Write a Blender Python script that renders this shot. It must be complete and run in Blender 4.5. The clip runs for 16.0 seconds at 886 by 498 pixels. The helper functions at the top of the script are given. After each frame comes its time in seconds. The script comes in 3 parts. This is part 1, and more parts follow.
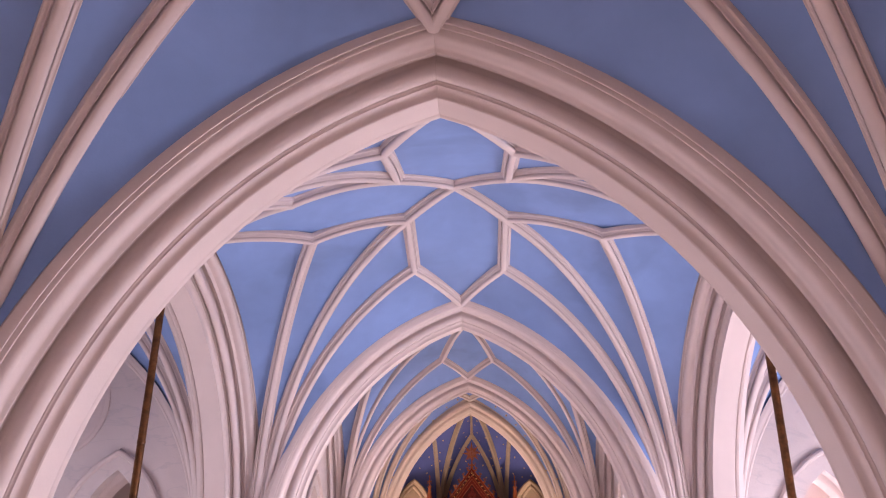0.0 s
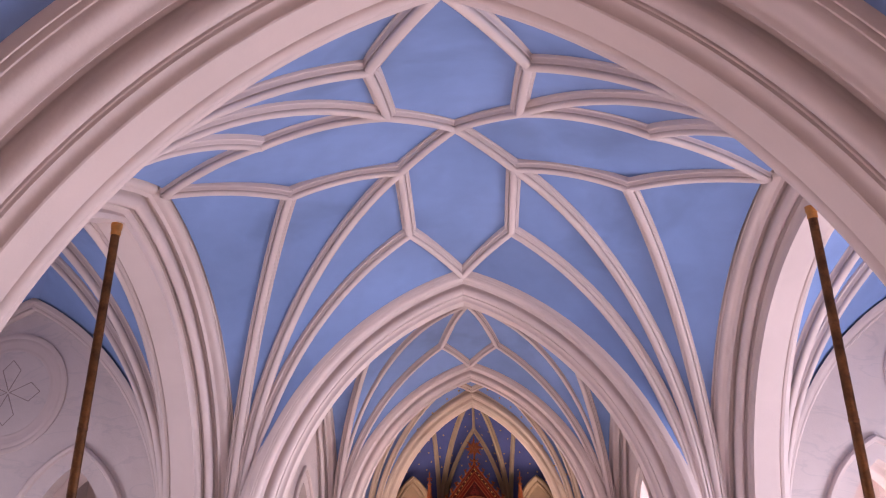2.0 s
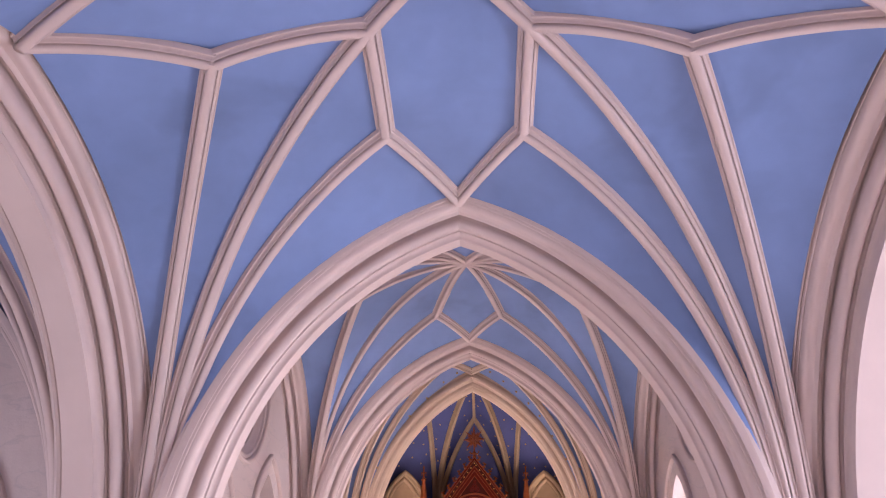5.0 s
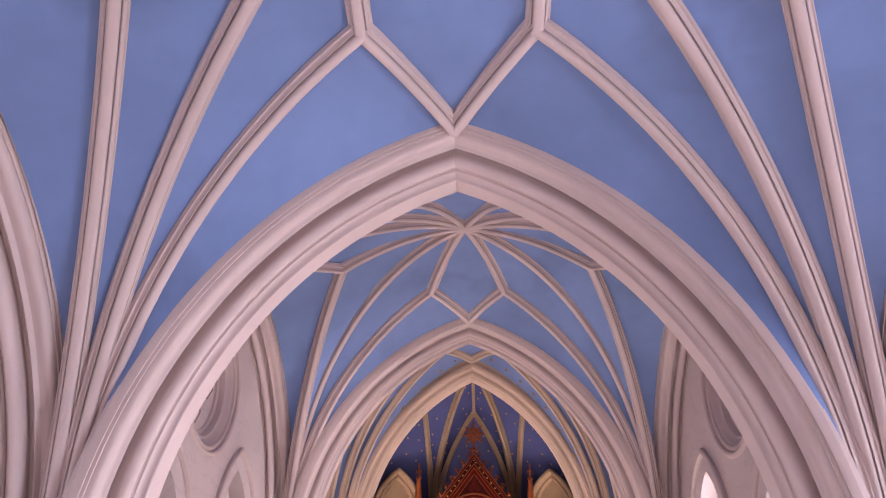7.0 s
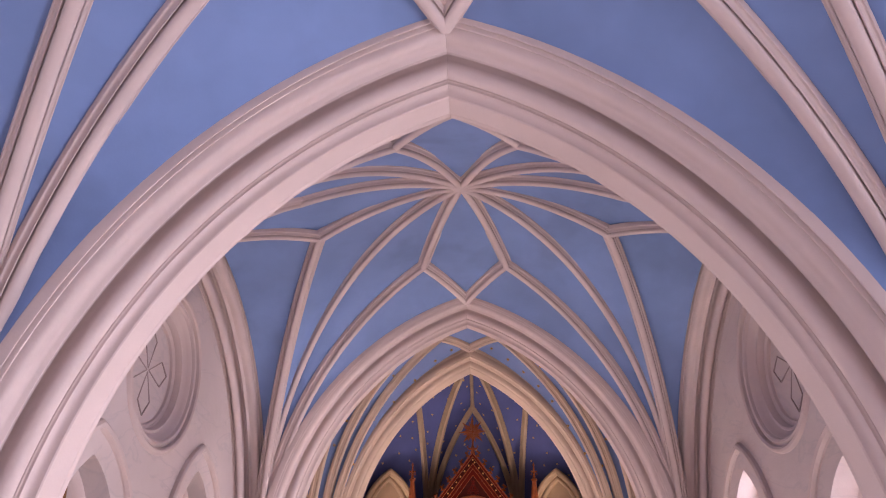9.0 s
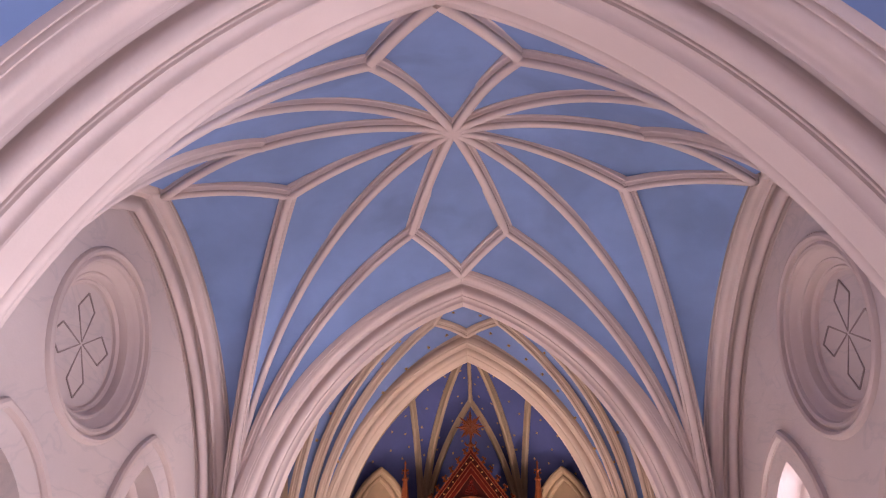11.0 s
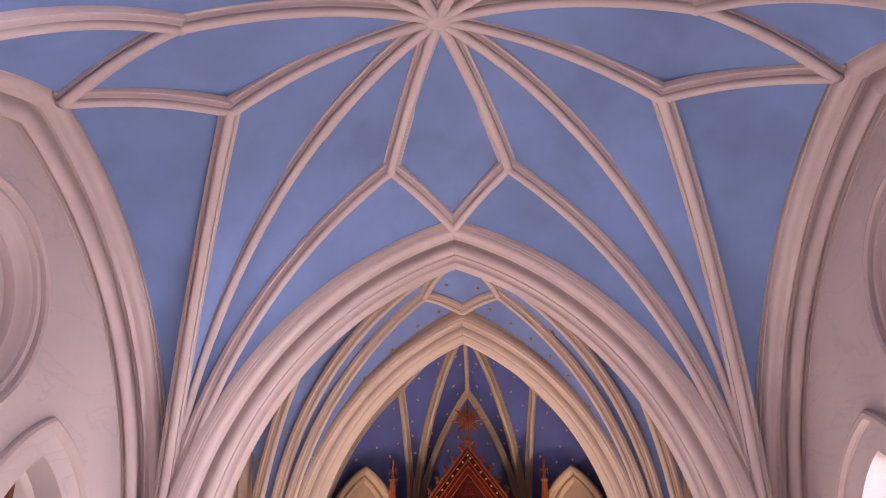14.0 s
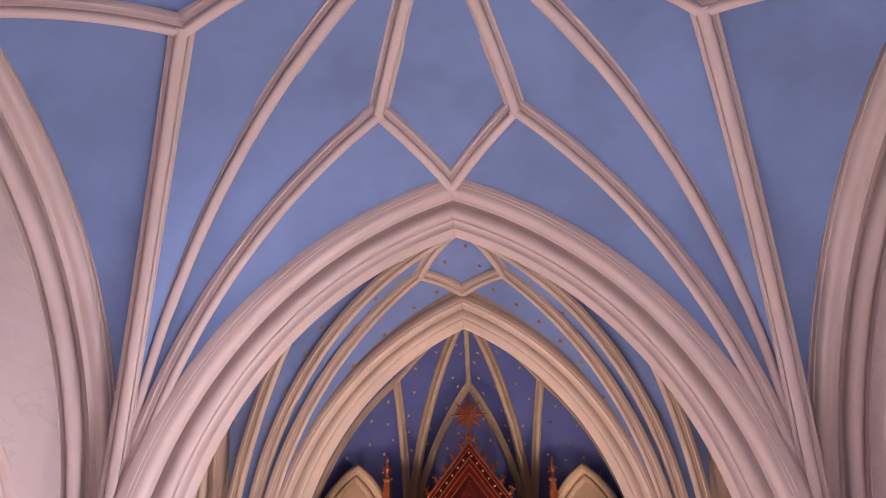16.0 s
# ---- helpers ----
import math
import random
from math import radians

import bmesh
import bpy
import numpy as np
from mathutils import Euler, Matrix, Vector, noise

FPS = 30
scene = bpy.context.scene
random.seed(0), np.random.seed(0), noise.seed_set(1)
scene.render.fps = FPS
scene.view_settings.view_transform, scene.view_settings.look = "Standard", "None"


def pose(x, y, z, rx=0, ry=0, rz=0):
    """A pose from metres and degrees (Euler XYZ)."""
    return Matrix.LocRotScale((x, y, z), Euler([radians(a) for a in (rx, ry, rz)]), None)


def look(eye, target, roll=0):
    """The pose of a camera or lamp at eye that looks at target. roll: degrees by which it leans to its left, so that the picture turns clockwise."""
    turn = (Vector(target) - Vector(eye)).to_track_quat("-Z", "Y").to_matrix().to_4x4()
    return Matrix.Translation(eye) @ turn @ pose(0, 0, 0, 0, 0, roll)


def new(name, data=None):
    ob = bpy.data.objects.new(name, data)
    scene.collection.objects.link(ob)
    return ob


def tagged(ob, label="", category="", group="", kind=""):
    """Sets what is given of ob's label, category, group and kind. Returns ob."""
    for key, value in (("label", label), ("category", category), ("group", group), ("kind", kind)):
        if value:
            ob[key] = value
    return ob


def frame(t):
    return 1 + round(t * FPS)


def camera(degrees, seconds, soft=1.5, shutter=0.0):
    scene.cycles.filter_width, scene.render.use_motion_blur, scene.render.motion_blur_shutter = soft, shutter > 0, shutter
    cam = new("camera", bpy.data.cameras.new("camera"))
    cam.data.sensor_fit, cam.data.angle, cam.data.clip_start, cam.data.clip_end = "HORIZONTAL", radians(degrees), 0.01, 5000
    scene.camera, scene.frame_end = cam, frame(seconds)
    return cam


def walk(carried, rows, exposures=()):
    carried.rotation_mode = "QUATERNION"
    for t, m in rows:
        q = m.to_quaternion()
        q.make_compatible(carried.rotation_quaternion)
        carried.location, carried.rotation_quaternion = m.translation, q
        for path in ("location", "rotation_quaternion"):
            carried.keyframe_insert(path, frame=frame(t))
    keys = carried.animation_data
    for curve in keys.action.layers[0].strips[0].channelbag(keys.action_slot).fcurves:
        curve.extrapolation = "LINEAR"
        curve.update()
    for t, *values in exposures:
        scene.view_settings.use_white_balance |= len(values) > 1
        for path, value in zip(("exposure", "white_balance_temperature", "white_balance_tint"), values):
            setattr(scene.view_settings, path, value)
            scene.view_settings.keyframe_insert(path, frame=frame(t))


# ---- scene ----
cam = camera(64.0, 16.0, soft=1.1)
PATH = [
    (0, (0.274, 1.274, 5.789), (0.177, 3.145, 6.491), 0.2),
    (0.5, (0.254, 1.568, 5.784), (0.159, 3.438, 6.487), 0.0),
    (1, (0.238, 1.894, 5.784), (0.143, 3.764, 6.486), -0.1),
    (1.5, (0.215, 2.259, 5.774), (0.121, 4.129, 6.476), -0.2),
    (2, (0.195, 2.665, 5.773), (0.102, 4.536, 6.474), -0.3),
    (2.5, (0.188, 3.09, 5.771), (0.094, 4.961, 6.472), -0.2),
    (3, (0.185, 3.521, 5.774), (0.091, 5.392, 6.473), -0.2),
    (3.5, (0.192, 3.943, 5.773), (0.098, 5.814, 6.471), -0.2),
    (4, (0.206, 4.362, 5.777), (0.109, 6.234, 6.475), -0.1),
    (6.5, (0.222, 6.341, 5.805), (0.117, 8.212, 6.503), 0.4),
    (7, (0.208, 6.733, 5.81), (0.104, 8.604, 6.509), 0.35),
    (7.5, (0.192, 7.109, 5.822), (0.09, 8.979, 6.522), 0.25),
    (8, (0.178, 7.492, 5.846), (0.078, 9.363, 6.545), 0.2),
    (8.5, (0.186, 7.87, 5.86), (0.086, 9.741, 6.56), 0.15),
    (9, (0.194, 8.236, 5.864), (0.095, 10.106, 6.568), 0.1),
    (9.5, (0.195, 8.594, 5.865), (0.097, 10.463, 6.57), -0.0),
    (12, (0.263, 10.21, 5.814), (0.163, 12.073, 6.535), -0.1),
    (12.5, (0.264, 10.519, 5.815), (0.166, 12.381, 6.538), -0.1),
    (13, (0.272, 10.83, 5.819), (0.172, 12.691, 6.545), -0.2),
    (13.5, (0.286, 11.131, 5.831), (0.183, 12.992, 6.558), -0.1),
    (14, (0.284, 11.425, 5.843), (0.181, 13.285, 6.571), -0.1),
    (14.5, (0.279, 11.712, 5.851), (0.175, 13.571, 6.58), -0.1),
    (15, (0.275, 11.999, 5.863), (0.17, 13.858, 6.593), -0.1),
    (15.5, (0.261, 12.265, 5.852), (0.157, 14.122, 6.586), -0.2),
    (16, (0.268, 12.537, 5.844), (0.161, 14.393, 6.581), -0.1),
]
EXPOSURE = [(0, 0.13, 6450, 25), (2, -0.06, 6450, 25), (3.5, -0.06, 6450, 25), (7, -0.14, 6450, 25), (9, -0.17, 6450, 25), (12.5, 0.03, 6450, 25), (16, 0.02, 6450, 25)]
walk(cam, [(t, look(eye, target, roll)) for t, eye, target, roll in PATH], EXPOSURE)

# ---------------------------------------------------------------- light

world = bpy.data.worlds.new("world")
world.use_nodes = True
scene.world = world
sky = world.node_tree.nodes.new("ShaderNodeTexSky")
sky.sky_type, sky.sun_disc = "NISHITA", False
sky.sun_elevation, sky.sun_rotation = radians(40), radians(120)
world.node_tree.links.new(sky.outputs[0], world.node_tree.nodes["Background"].inputs[0])
world.node_tree.nodes["Background"].inputs[1].default_value = 0.1


def area(name, eye, target, w, h, power, colour):
    lamp = bpy.data.lights.new(name, "AREA")
    lamp.shape, lamp.size, lamp.size_y, lamp.energy, lamp.color = "RECTANGLE", w, h, power, colour
    ob = new(name, lamp)
    ob.matrix_world = look(eye, target)
    return ob


def bulb(name, at, power, colour, radius=0.12):
    lamp = bpy.data.lights.new(name, "POINT")
    lamp.energy, lamp.color, lamp.shadow_soft_size = power, colour, radius
    ob = new(name, lamp)
    ob.location = at
    return ob


DAY = (0.97, 0.95, 1.0)


def window_light(name, eye, target, w, h, power, spread=125, colour=DAY):
    ob = area(name, eye, target, w, h, power, colour)
    ob.data.spread = radians(spread)


# unseen fill light added at the west end, falling towards the floor
window_light("west_window_light", (0, -7.8, 4.0), (0, -3, 0), 4.2, 5.0, 120, 125, (1.0, 0.84, 0.74))
# daylight through the tall windows of the chapels and vestries
for sx, p in ((-1, 200), (1, 650)):
    window_light("chapel_window_light", (sx * 8.55, 9.27, 3.1), (sx * 2.5, 9.27, 2.3), 2.4, 3.8, p, 170, (0.88, 0.91, 1.0))
for sx, p in ((-1, 60), (1, 1250)):
    window_light("vestry_window_light", (sx * 8.55, 15.98, 4.0), (sx * 2.5, 15.98, 2.5), 3.2, 4.6, p, 170)
# unseen fill lights added along the western bays, falling towards the floor
for sx, p in ((-1, 200), (1, 115)):
    for y in (-4.57, 2.35):
        window_light("nave_window_light", (sx * 3.36, y, 3.0), (0, y, 0), 2.4, 3.4, p, 125, (1.0, 0.87, 0.81))
# the bowls of the hanging lamps
for sx in (-1, 1):
    for y, x, p in ((9.27, 3.51, 28), (14.725, 3.55, 72 + 55 * sx), (17.245, 3.55, 125 + 108 * sx)):
        bulb("bowl_light", (sx * x, y + 0.12, 1.62), p, (0.99, 0.95, 0.93), 0.1)
# fill lights added low in the chancel, and the two floodlights trained on the altar's back, below the view
for sx in (-1, 1):
    bulb("chancel_lamp_light", (sx * 1.0, 21.2, 1.3), 250, (1.0, 0.94, 0.88), 0.08)
    flood = bpy.data.lights.new("altar_flood_light", "SPOT")
    flood.energy, flood.color, flood.shadow_soft_size, flood.spot_size, flood.spot_blend = 200, (1.0, 0.84, 0.72), 0.02, radians(86), 0.4
    new("altar_flood_light", flood).matrix_world = look((sx * 2.2, 22.8, 5.07), (-sx * 0.95, 24.6, 7.35))

# ---------------------------------------------------------------- materials
def material(name, colour, rough=0.7, scale=1.5, vary=0.06, grain=60.0, bump=0.15, metal=0.0, veins=0.0, vein_colour=(0.3, 0.3, 0.33), sheen=0.5, patches=0.0):
    m = bpy.data.materials.new(name)
    m.use_nodes = True
    nt = m.node_tree
    b = nt.nodes["Principled BSDF"]
    b.inputs["Roughness"].default_value = rough
    b.inputs["Metallic"].default_value = metal
    b.inputs["Specular IOR Level"].default_value = sheen
    geo = nt.nodes.new("ShaderNodeNewGeometry")
    big = nt.nodes.new("ShaderNodeTexNoise")
    big.inputs["Scale"].default_value, big.inputs["Detail"].default_value = scale, 5
    nt.links.new(geo.outputs["Position"], big.inputs["Vector"])
    ramp = nt.nodes.new("ShaderNodeValToRGB")
    lo = [c * (1 - vary) for c in colour]
    hi = [min(1, c * (1 + vary)) for c in colour]
    ramp.color_ramp.elements[0].position, ramp.color_ramp.elements[1].position = 0.3, 0.7
    ramp.color_ramp.elements[0].color = (*lo, 1)
    ramp.color_ramp.elements[1].color = (*hi, 1)
    nt.links.new(big.outputs["Fac"], ramp.inputs["Fac"])
    mid = nt.nodes.new("ShaderNodeTexNoise")
    mid.inputs["Scale"].default_value, mid.inputs["Detail"].default_value, mid.inputs["Distortion"].default_value = scale * 4.3, 6, 0.6
    nt.links.new(geo.outputs["Position"], mid.inputs["Vector"])
    tone = nt.nodes.new("ShaderNodeMapRange")
    tone.inputs["From Min"].default_value, tone.inputs["From Max"].default_value = 0.3, 0.7
    tone.inputs["To Min"].default_value, tone.inputs["To Max"].default_value = 1 - vary * 0.3, 1 + vary * 0.3
    nt.links.new(mid.outputs["Fac"], tone.inputs["Value"])
    cloud = nt.nodes.new("ShaderNodeVectorMath")
    cloud.operation = "SCALE"
    nt.links.new(ramp.outputs["Color"], cloud.inputs[0])
    nt.links.new(tone.outputs["Result"], cloud.inputs["Scale"])
    out = cloud.outputs["Vector"]
    if patches:
        old = nt.nodes.new("ShaderNodeTexNoise")
        old.inputs["Scale"].default_value, old.inputs["Detail"].default_value, old.inputs["Distortion"].default_value = 0.7, 4, 0.3
        nt.links.new(geo.outputs["Position"], old.inputs["Vector"])
        edge = nt.nodes.new("ShaderNodeMapRange")
        edge.inputs["From Min"].default_value, edge.inputs["From Max"].default_value = 0.55, 0.63
        edge.inputs["To Min"].default_value, edge.inputs["To Max"].default_value = 1.0, 1 - patches
        nt.links.new(old.outputs["Fac"], edge.inputs["Value"])
        worn = nt.nodes.new("ShaderNodeVectorMath")
        worn.operation = "SCALE"
        nt.links.new(out, worn.inputs[0])
        nt.links.new(edge.outputs["Result"], worn.inputs["Scale"])
        out = worn.outputs["Vector"]
    if veins:
        vein = nt.nodes.new("ShaderNodeTexNoise")
        vein.inputs["Scale"].default_value, vein.inputs["Detail"].default_value = 0.9, 6
        vein.inputs["Distortion"].default_value = 1.2
        stretch = nt.nodes.new("ShaderNodeMapping")
        stretch.inputs["Scale"].default_value = (0.8, 0.8, 2.4)
        nt.links.new(geo.outputs["Position"], stretch.inputs["Vector"])
        nt.links.new(stretch.outputs[0], vein.inputs["Vector"])
        vr = nt.nodes.new("ShaderNodeValToRGB")
        e = vr.color_ramp.elements
        e[0].position, e[1].position = 0.475, 0.525
        e[0].color, e[1].color = (0, 0, 0, 1), (0, 0, 0, 1)
        peak = e.new(0.5)
        peak.color = (veins, veins, veins, 1)
        nt.links.new(vein.outputs["Fac"], vr.inputs["Fac"])
        mix = nt.nodes.new("ShaderNodeMixRGB")
        mix.inputs["Color2"].default_value = (*vein_colour, 1)
        nt.links.new(vr.outputs["Color"], mix.inputs["Fac"])
        nt.links.new(out, mix.inputs["Color1"])
        out = mix.outputs["Color"]
    nt.links.new(out, b.inputs["Base Color"])
    fine = nt.nodes.new("ShaderNodeTexNoise")
    fine.inputs["Scale"].default_value, fine.inputs["Detail"].default_value = grain, 4
    nt.links.new(geo.outputs["Position"], fine.inputs["Vector"])
    soft = nt.nodes.new("ShaderNodeTexNoise")
    soft.inputs["Scale"].default_value, soft.inputs["Detail"].default_value = 7.0, 3
    nt.links.new(geo.outputs["Position"], soft.inputs["Vector"])
    add = nt.nodes.new("ShaderNodeMath")
    add.operation = "MULTIPLY_ADD"
    add.inputs[1].default_value = 0.25
    nt.links.new(fine.outputs["Fac"], add.inputs[0])
    nt.links.new(soft.outputs["Fac"], add.inputs[2])
    bp = nt.nodes.new("ShaderNodeBump")
    bp.inputs["Strength"].default_value, bp.inputs["Distance"].default_value = bump, 0.02
    nt.links.new(add.outputs[0], bp.inputs["Height"])
    nt.links.new(bp.outputs["Normal"], b.inputs["Normal"])
    return m


PLASTER = material("painted_plaster", (0.60, 0.495, 0.47), 0.6, 0.9, 0.05)
MARBLED = material("marbled_plaster", (0.60, 0.515, 0.50), 0.6, 0.8, 0.05, veins=0.2, bump=0.3)
CREAM = material("cream_plaster", (0.62, 0.485, 0.385), 0.62, 1.2, 0.07)
BLUE = material("blue_paint", (0.168, 0.264, 0.51), 0.75, 0.8, 0.12, bump=0.1, patches=0.14)
CHANCEL_BLUE = material("chancel_blue_paint", (0.21, 0.30, 0.56), 0.75, 1.2, 0.08, bump=0.1, sheen=0.12)
APSE_BLUE = material("apse_blue_paint", (0.066, 0.078, 0.195), 0.75, 1.4, 0.1, bump=0.1, sheen=0.12)
OCHRE = material("ochre_rib_paint", (0.30, 0.21, 0.13), 0.65, 3.0, 0.12)
# cream plaster with the shade over the apse niches put into its colour
NICHE = material("shaded_cream_plaster", (0.27, 0.18, 0.11), 0.65, 2.0, 0.12, sheen=0.12)
GOLD = material("gilding", (0.80, 0.50, 0.14), 0.35, 8.0, 0.15, metal=0.85)
BRASS = material("aged_brass", (0.155, 0.062, 0.019), 0.32, 9.0, 0.5, metal=0.6)
BRASS_CAP = material("polished_brass", (0.56, 0.25, 0.07), 0.3, 14.0, 0.15, metal=0.85)
RED = material("red_lacquer", (0.095, 0.007, 0.004), 0.6, 6.0, 0.15, sheen=0.12)
DARK_RED = material("dark_red_panel", (0.045, 0.006, 0.005), 0.5, 6.0, 0.2, sheen=0.12)
COPPER = material("copper_gilding", (0.25, 0.062, 0.018), 0.52, 9.0, 0.2, metal=0.6)
INK = material("incised_line", (0.34, 0.27, 0.26), 0.8, 9.0, 0.1)
STONE = material("pale_stone_floor", (0.68, 0.60, 0.55), 0.5, 0.8, 0.12)
GLASS = material("pale_window_glass", (0.85, 0.85, 0.88), 0.3, 2.0, 0.05)
WOOD = material("brown_wood", (0.22, 0.12, 0.06), 0.5, 3.0, 0.2)
LAMP_GLASS = material("opal_glass", (0.9, 0.86, 0.8), 0.3, 3.0, 0.02)

STAR_GOLD = material("dull_gilding", (0.50, 0.30, 0.09), 0.6, 8.0, 0.15, metal=0.3)

# ---------------------------------------------------------------- mesh helpers
def smooth(me, angle=40):
    me.polygons.foreach_set("use_smooth", [True] * len(me.polygons))
    bm = bmesh.new()
    bm.from_mesh(me)
    bmesh.ops.remove_doubles(bm, verts=bm.verts, dist=0.0004)
    bmesh.ops.recalc_face_normals(bm, faces=bm.faces)
    lim = radians(angle)
    for e in bm.edges:
        if len(e.link_faces) == 2 and e.calc_face_angle(0) > lim:
            e.smooth = False
    bm.to_mesh(me)
    bm.free()


def mesh_of(name, verts, faces, mat, rounded=True, angle=40):
    me = bpy.data.meshes.new(name)
    me.from_pydata([tuple(v) for v in verts], [], faces)
    me.materials.append(mat)
    if rounded:
        smooth(me, angle)
    return me


def part(name, me, parent=None, label=""):
    ob = new(name, me)
    if parent:
        ob.parent = parent
    return tagged(ob, label)


def empty(name, at=(0, 0, 0)):
    ob = new(name)
    ob.location = at
    ob.empty_display_size = 0.1
    return ob


def grid(rows, closed=False):
    """verts and faces of a net of point rows"""
    n = len(rows[0])
    verts = [p for r in rows for p in r]
    faces = []
    for i in range(len(rows) - 1):
        for j in range(n - (0 if closed else 1)):
            k = (j + 1) % n
            faces.append((i * n + j, i * n + k, (i + 1) * n + k, (i + 1) * n + j))
    return verts, faces


def joined(pieces):
    verts, faces = [], []
    for v, f in pieces:
        o = len(verts)
        verts += v
        faces += [tuple(i + o for i in q) for q in f]
    return verts, faces


def box(x0, x1, y0, y1, z0, z1):
    v = [Vector((x, y, z)) for z in (z0, z1) for y in (y0, y1) for x in (x0, x1)]
    return v, [(0, 2, 3, 1), (4, 5, 7, 6), (0, 1, 5, 4), (2, 6, 7, 3), (0, 4, 6, 2), (1, 3, 7, 5)]


def tube(path, radii, n=14):
    """a round rod along a list of points"""
    rows = []
    for i, p in enumerate(path):
        d = (path[min(i + 1, len(path) - 1)] - path[max(i - 1, 0)]).normalized()
        a = d.cross(Vector((0, 0, 1)) if abs(d.z) < 0.9 else Vector((1, 0, 0))).normalized()
        b = d.cross(a)
        rows.append([p + (a * math.cos(k * 2 * math.pi / n) + b * math.sin(k * 2 * math.pi / n)) * radii[i] for k in range(n)])
    v, f = grid(rows, closed=True)
    f += [tuple(range(n)), tuple(range(len(v) - n, len(v)))]
    return v, f


def lathe(at, prof, n=20):
    """a turned shape round a vertical axis, from (radius, height) pairs"""
    rows = [[Vector((at[0] + r * math.cos(k * 2 * math.pi / n), at[1] + r * math.sin(k * 2 * math.pi / n), at[2] + h)) for k in range(n)] for r, h in prof]
    return grid(rows, closed=True)


RIB = [(0.099, -0.04), (0.099, 0.034), (0.096, 0.042), (0.090, 0.044), (0.085, 0.040), (0.078, 0.043), (0.072, 0.054), (0.068, 0.070), (0.0665, 0.086), (0.063, 0.093), (0.056, 0.093), (0.054, 0.087),
       (0.0535, 0.058), (0.044, 0.056), (0.043, 0.088), (0.047, 0.103), (0.048, 0.118), (0.043, 0.137), (0.031, 0.150), (0.016, 0.156), (0.0, 0.157)]


def rib_profile(k=0.83, half=RIB):
    """half a roll between fillets, mirrored"""
    half = [(a * k * 1.08, b * k * 0.8) for a, b in half]
    return half + [(-a, b) for a, b in reversed(half[:-1])]


def rib_sweep(pts, k=0.83, half=RIB):
    """a moulded rib hung below the line of points pts"""
    pts = [pts[0] + (pts[0] - pts[1]).normalized() * 0.012] + pts + [pts[-1] + (pts[-1] - pts[-2]).normalized() * 0.012]
    flat = Vector((pts[-1].x - pts[0].x, pts[-1].y - pts[0].y, 0)).normalized()
    side = Vector((flat.y, -flat.x, 0))
    rows = []
    for i, p in enumerate(pts):
        t = (pts[min(i + 1, len(pts) - 1)] - pts[max(i - 1, 0)]).normalized()
        down = side.cross(t).normalized()
        if down.z > 0.02 or (abs(down.z) <= 0.02 and down.dot(flat) < 0):
            down = -down
        rows.append([p + side * a + down * b for a, b in rib_profile(k, half)])
    v, f = grid(rows)
    n = len(rows[0])
    return v, f + [tuple(range(n)), tuple(range(len(v) - n, len(v)))]


def spring(s, e, n=26):
    """an arc that rises plumb from s and ends at e"""
    d = Vector((e.x - s.x, e.y - s.y, 0))
    D, h = d.length, e.z - s.z
    d.normalize()
    R = (D * D + h * h) / (2 * D)
    end = math.atan2(h, R - D)
    return [s + d * (R * (1 - math.cos(end * i / n))) + Vector((0, 0, R * math.sin(end * i / n))) for i in range(n + 1)]


def bow(a, b, rise, n=12):
    return [a.lerp(b, i / n) + Vector((0, 0, 4 * rise * (i / n) * (1 - i / n))) for i in range(n + 1)]


def loft(a, b, rise, m=8):
    """a web between two springing arcs, whose top edge is bowed by rise"""
    n = len(a) - 1
    return grid([[a[i].lerp(b[i], j / m) + Vector((0, 0, 4 * rise * (i / n) ** 3 * (j / m) * (1 - j / m))) for j in range(m + 1)] for i in range(n + 1)])


def coons(bottom, top, left, right):
    """a taut web between four lines: bottom and top run from left to right, left and right upward; opposite lines alike in length"""
    B, T, L, R = (np.array([tuple(p) for p in line]) for line in (bottom, top, left, right))
    u = np.linspace(0, 1, len(B))[None, :, None]
    v = np.linspace(0, 1, len(L))[:, None, None]
    net = B[None] * (1 - v) + T[None] * v + L[:, None] * (1 - u) + R[:, None] * u
    net -= B[0] * (1 - u) * (1 - v) + B[-1] * u * (1 - v) + T[0] * (1 - u) * v + T[-1] * u * v
    for _ in range(60):
        net[1:-1, 1:-1] = (net[:-2, 1:-1] + net[2:, 1:-1] + net[1:-1, :-2] + net[1:-1, 2:]) / 4
    return grid([[Vector(p) for p in row] for row in net])


def boss(at, r=0.05, depth=0.097):
    return lathe(at, [(r, 0.03), (r, -depth + 0.03), (r * 0.92, -depth + 0.012), (r * 0.6, -depth + 0.002), (0.001, -depth)], 14)


# ---------------------------------------------------------------- the vaults
SPRING = 5.0
HALF = 2.92


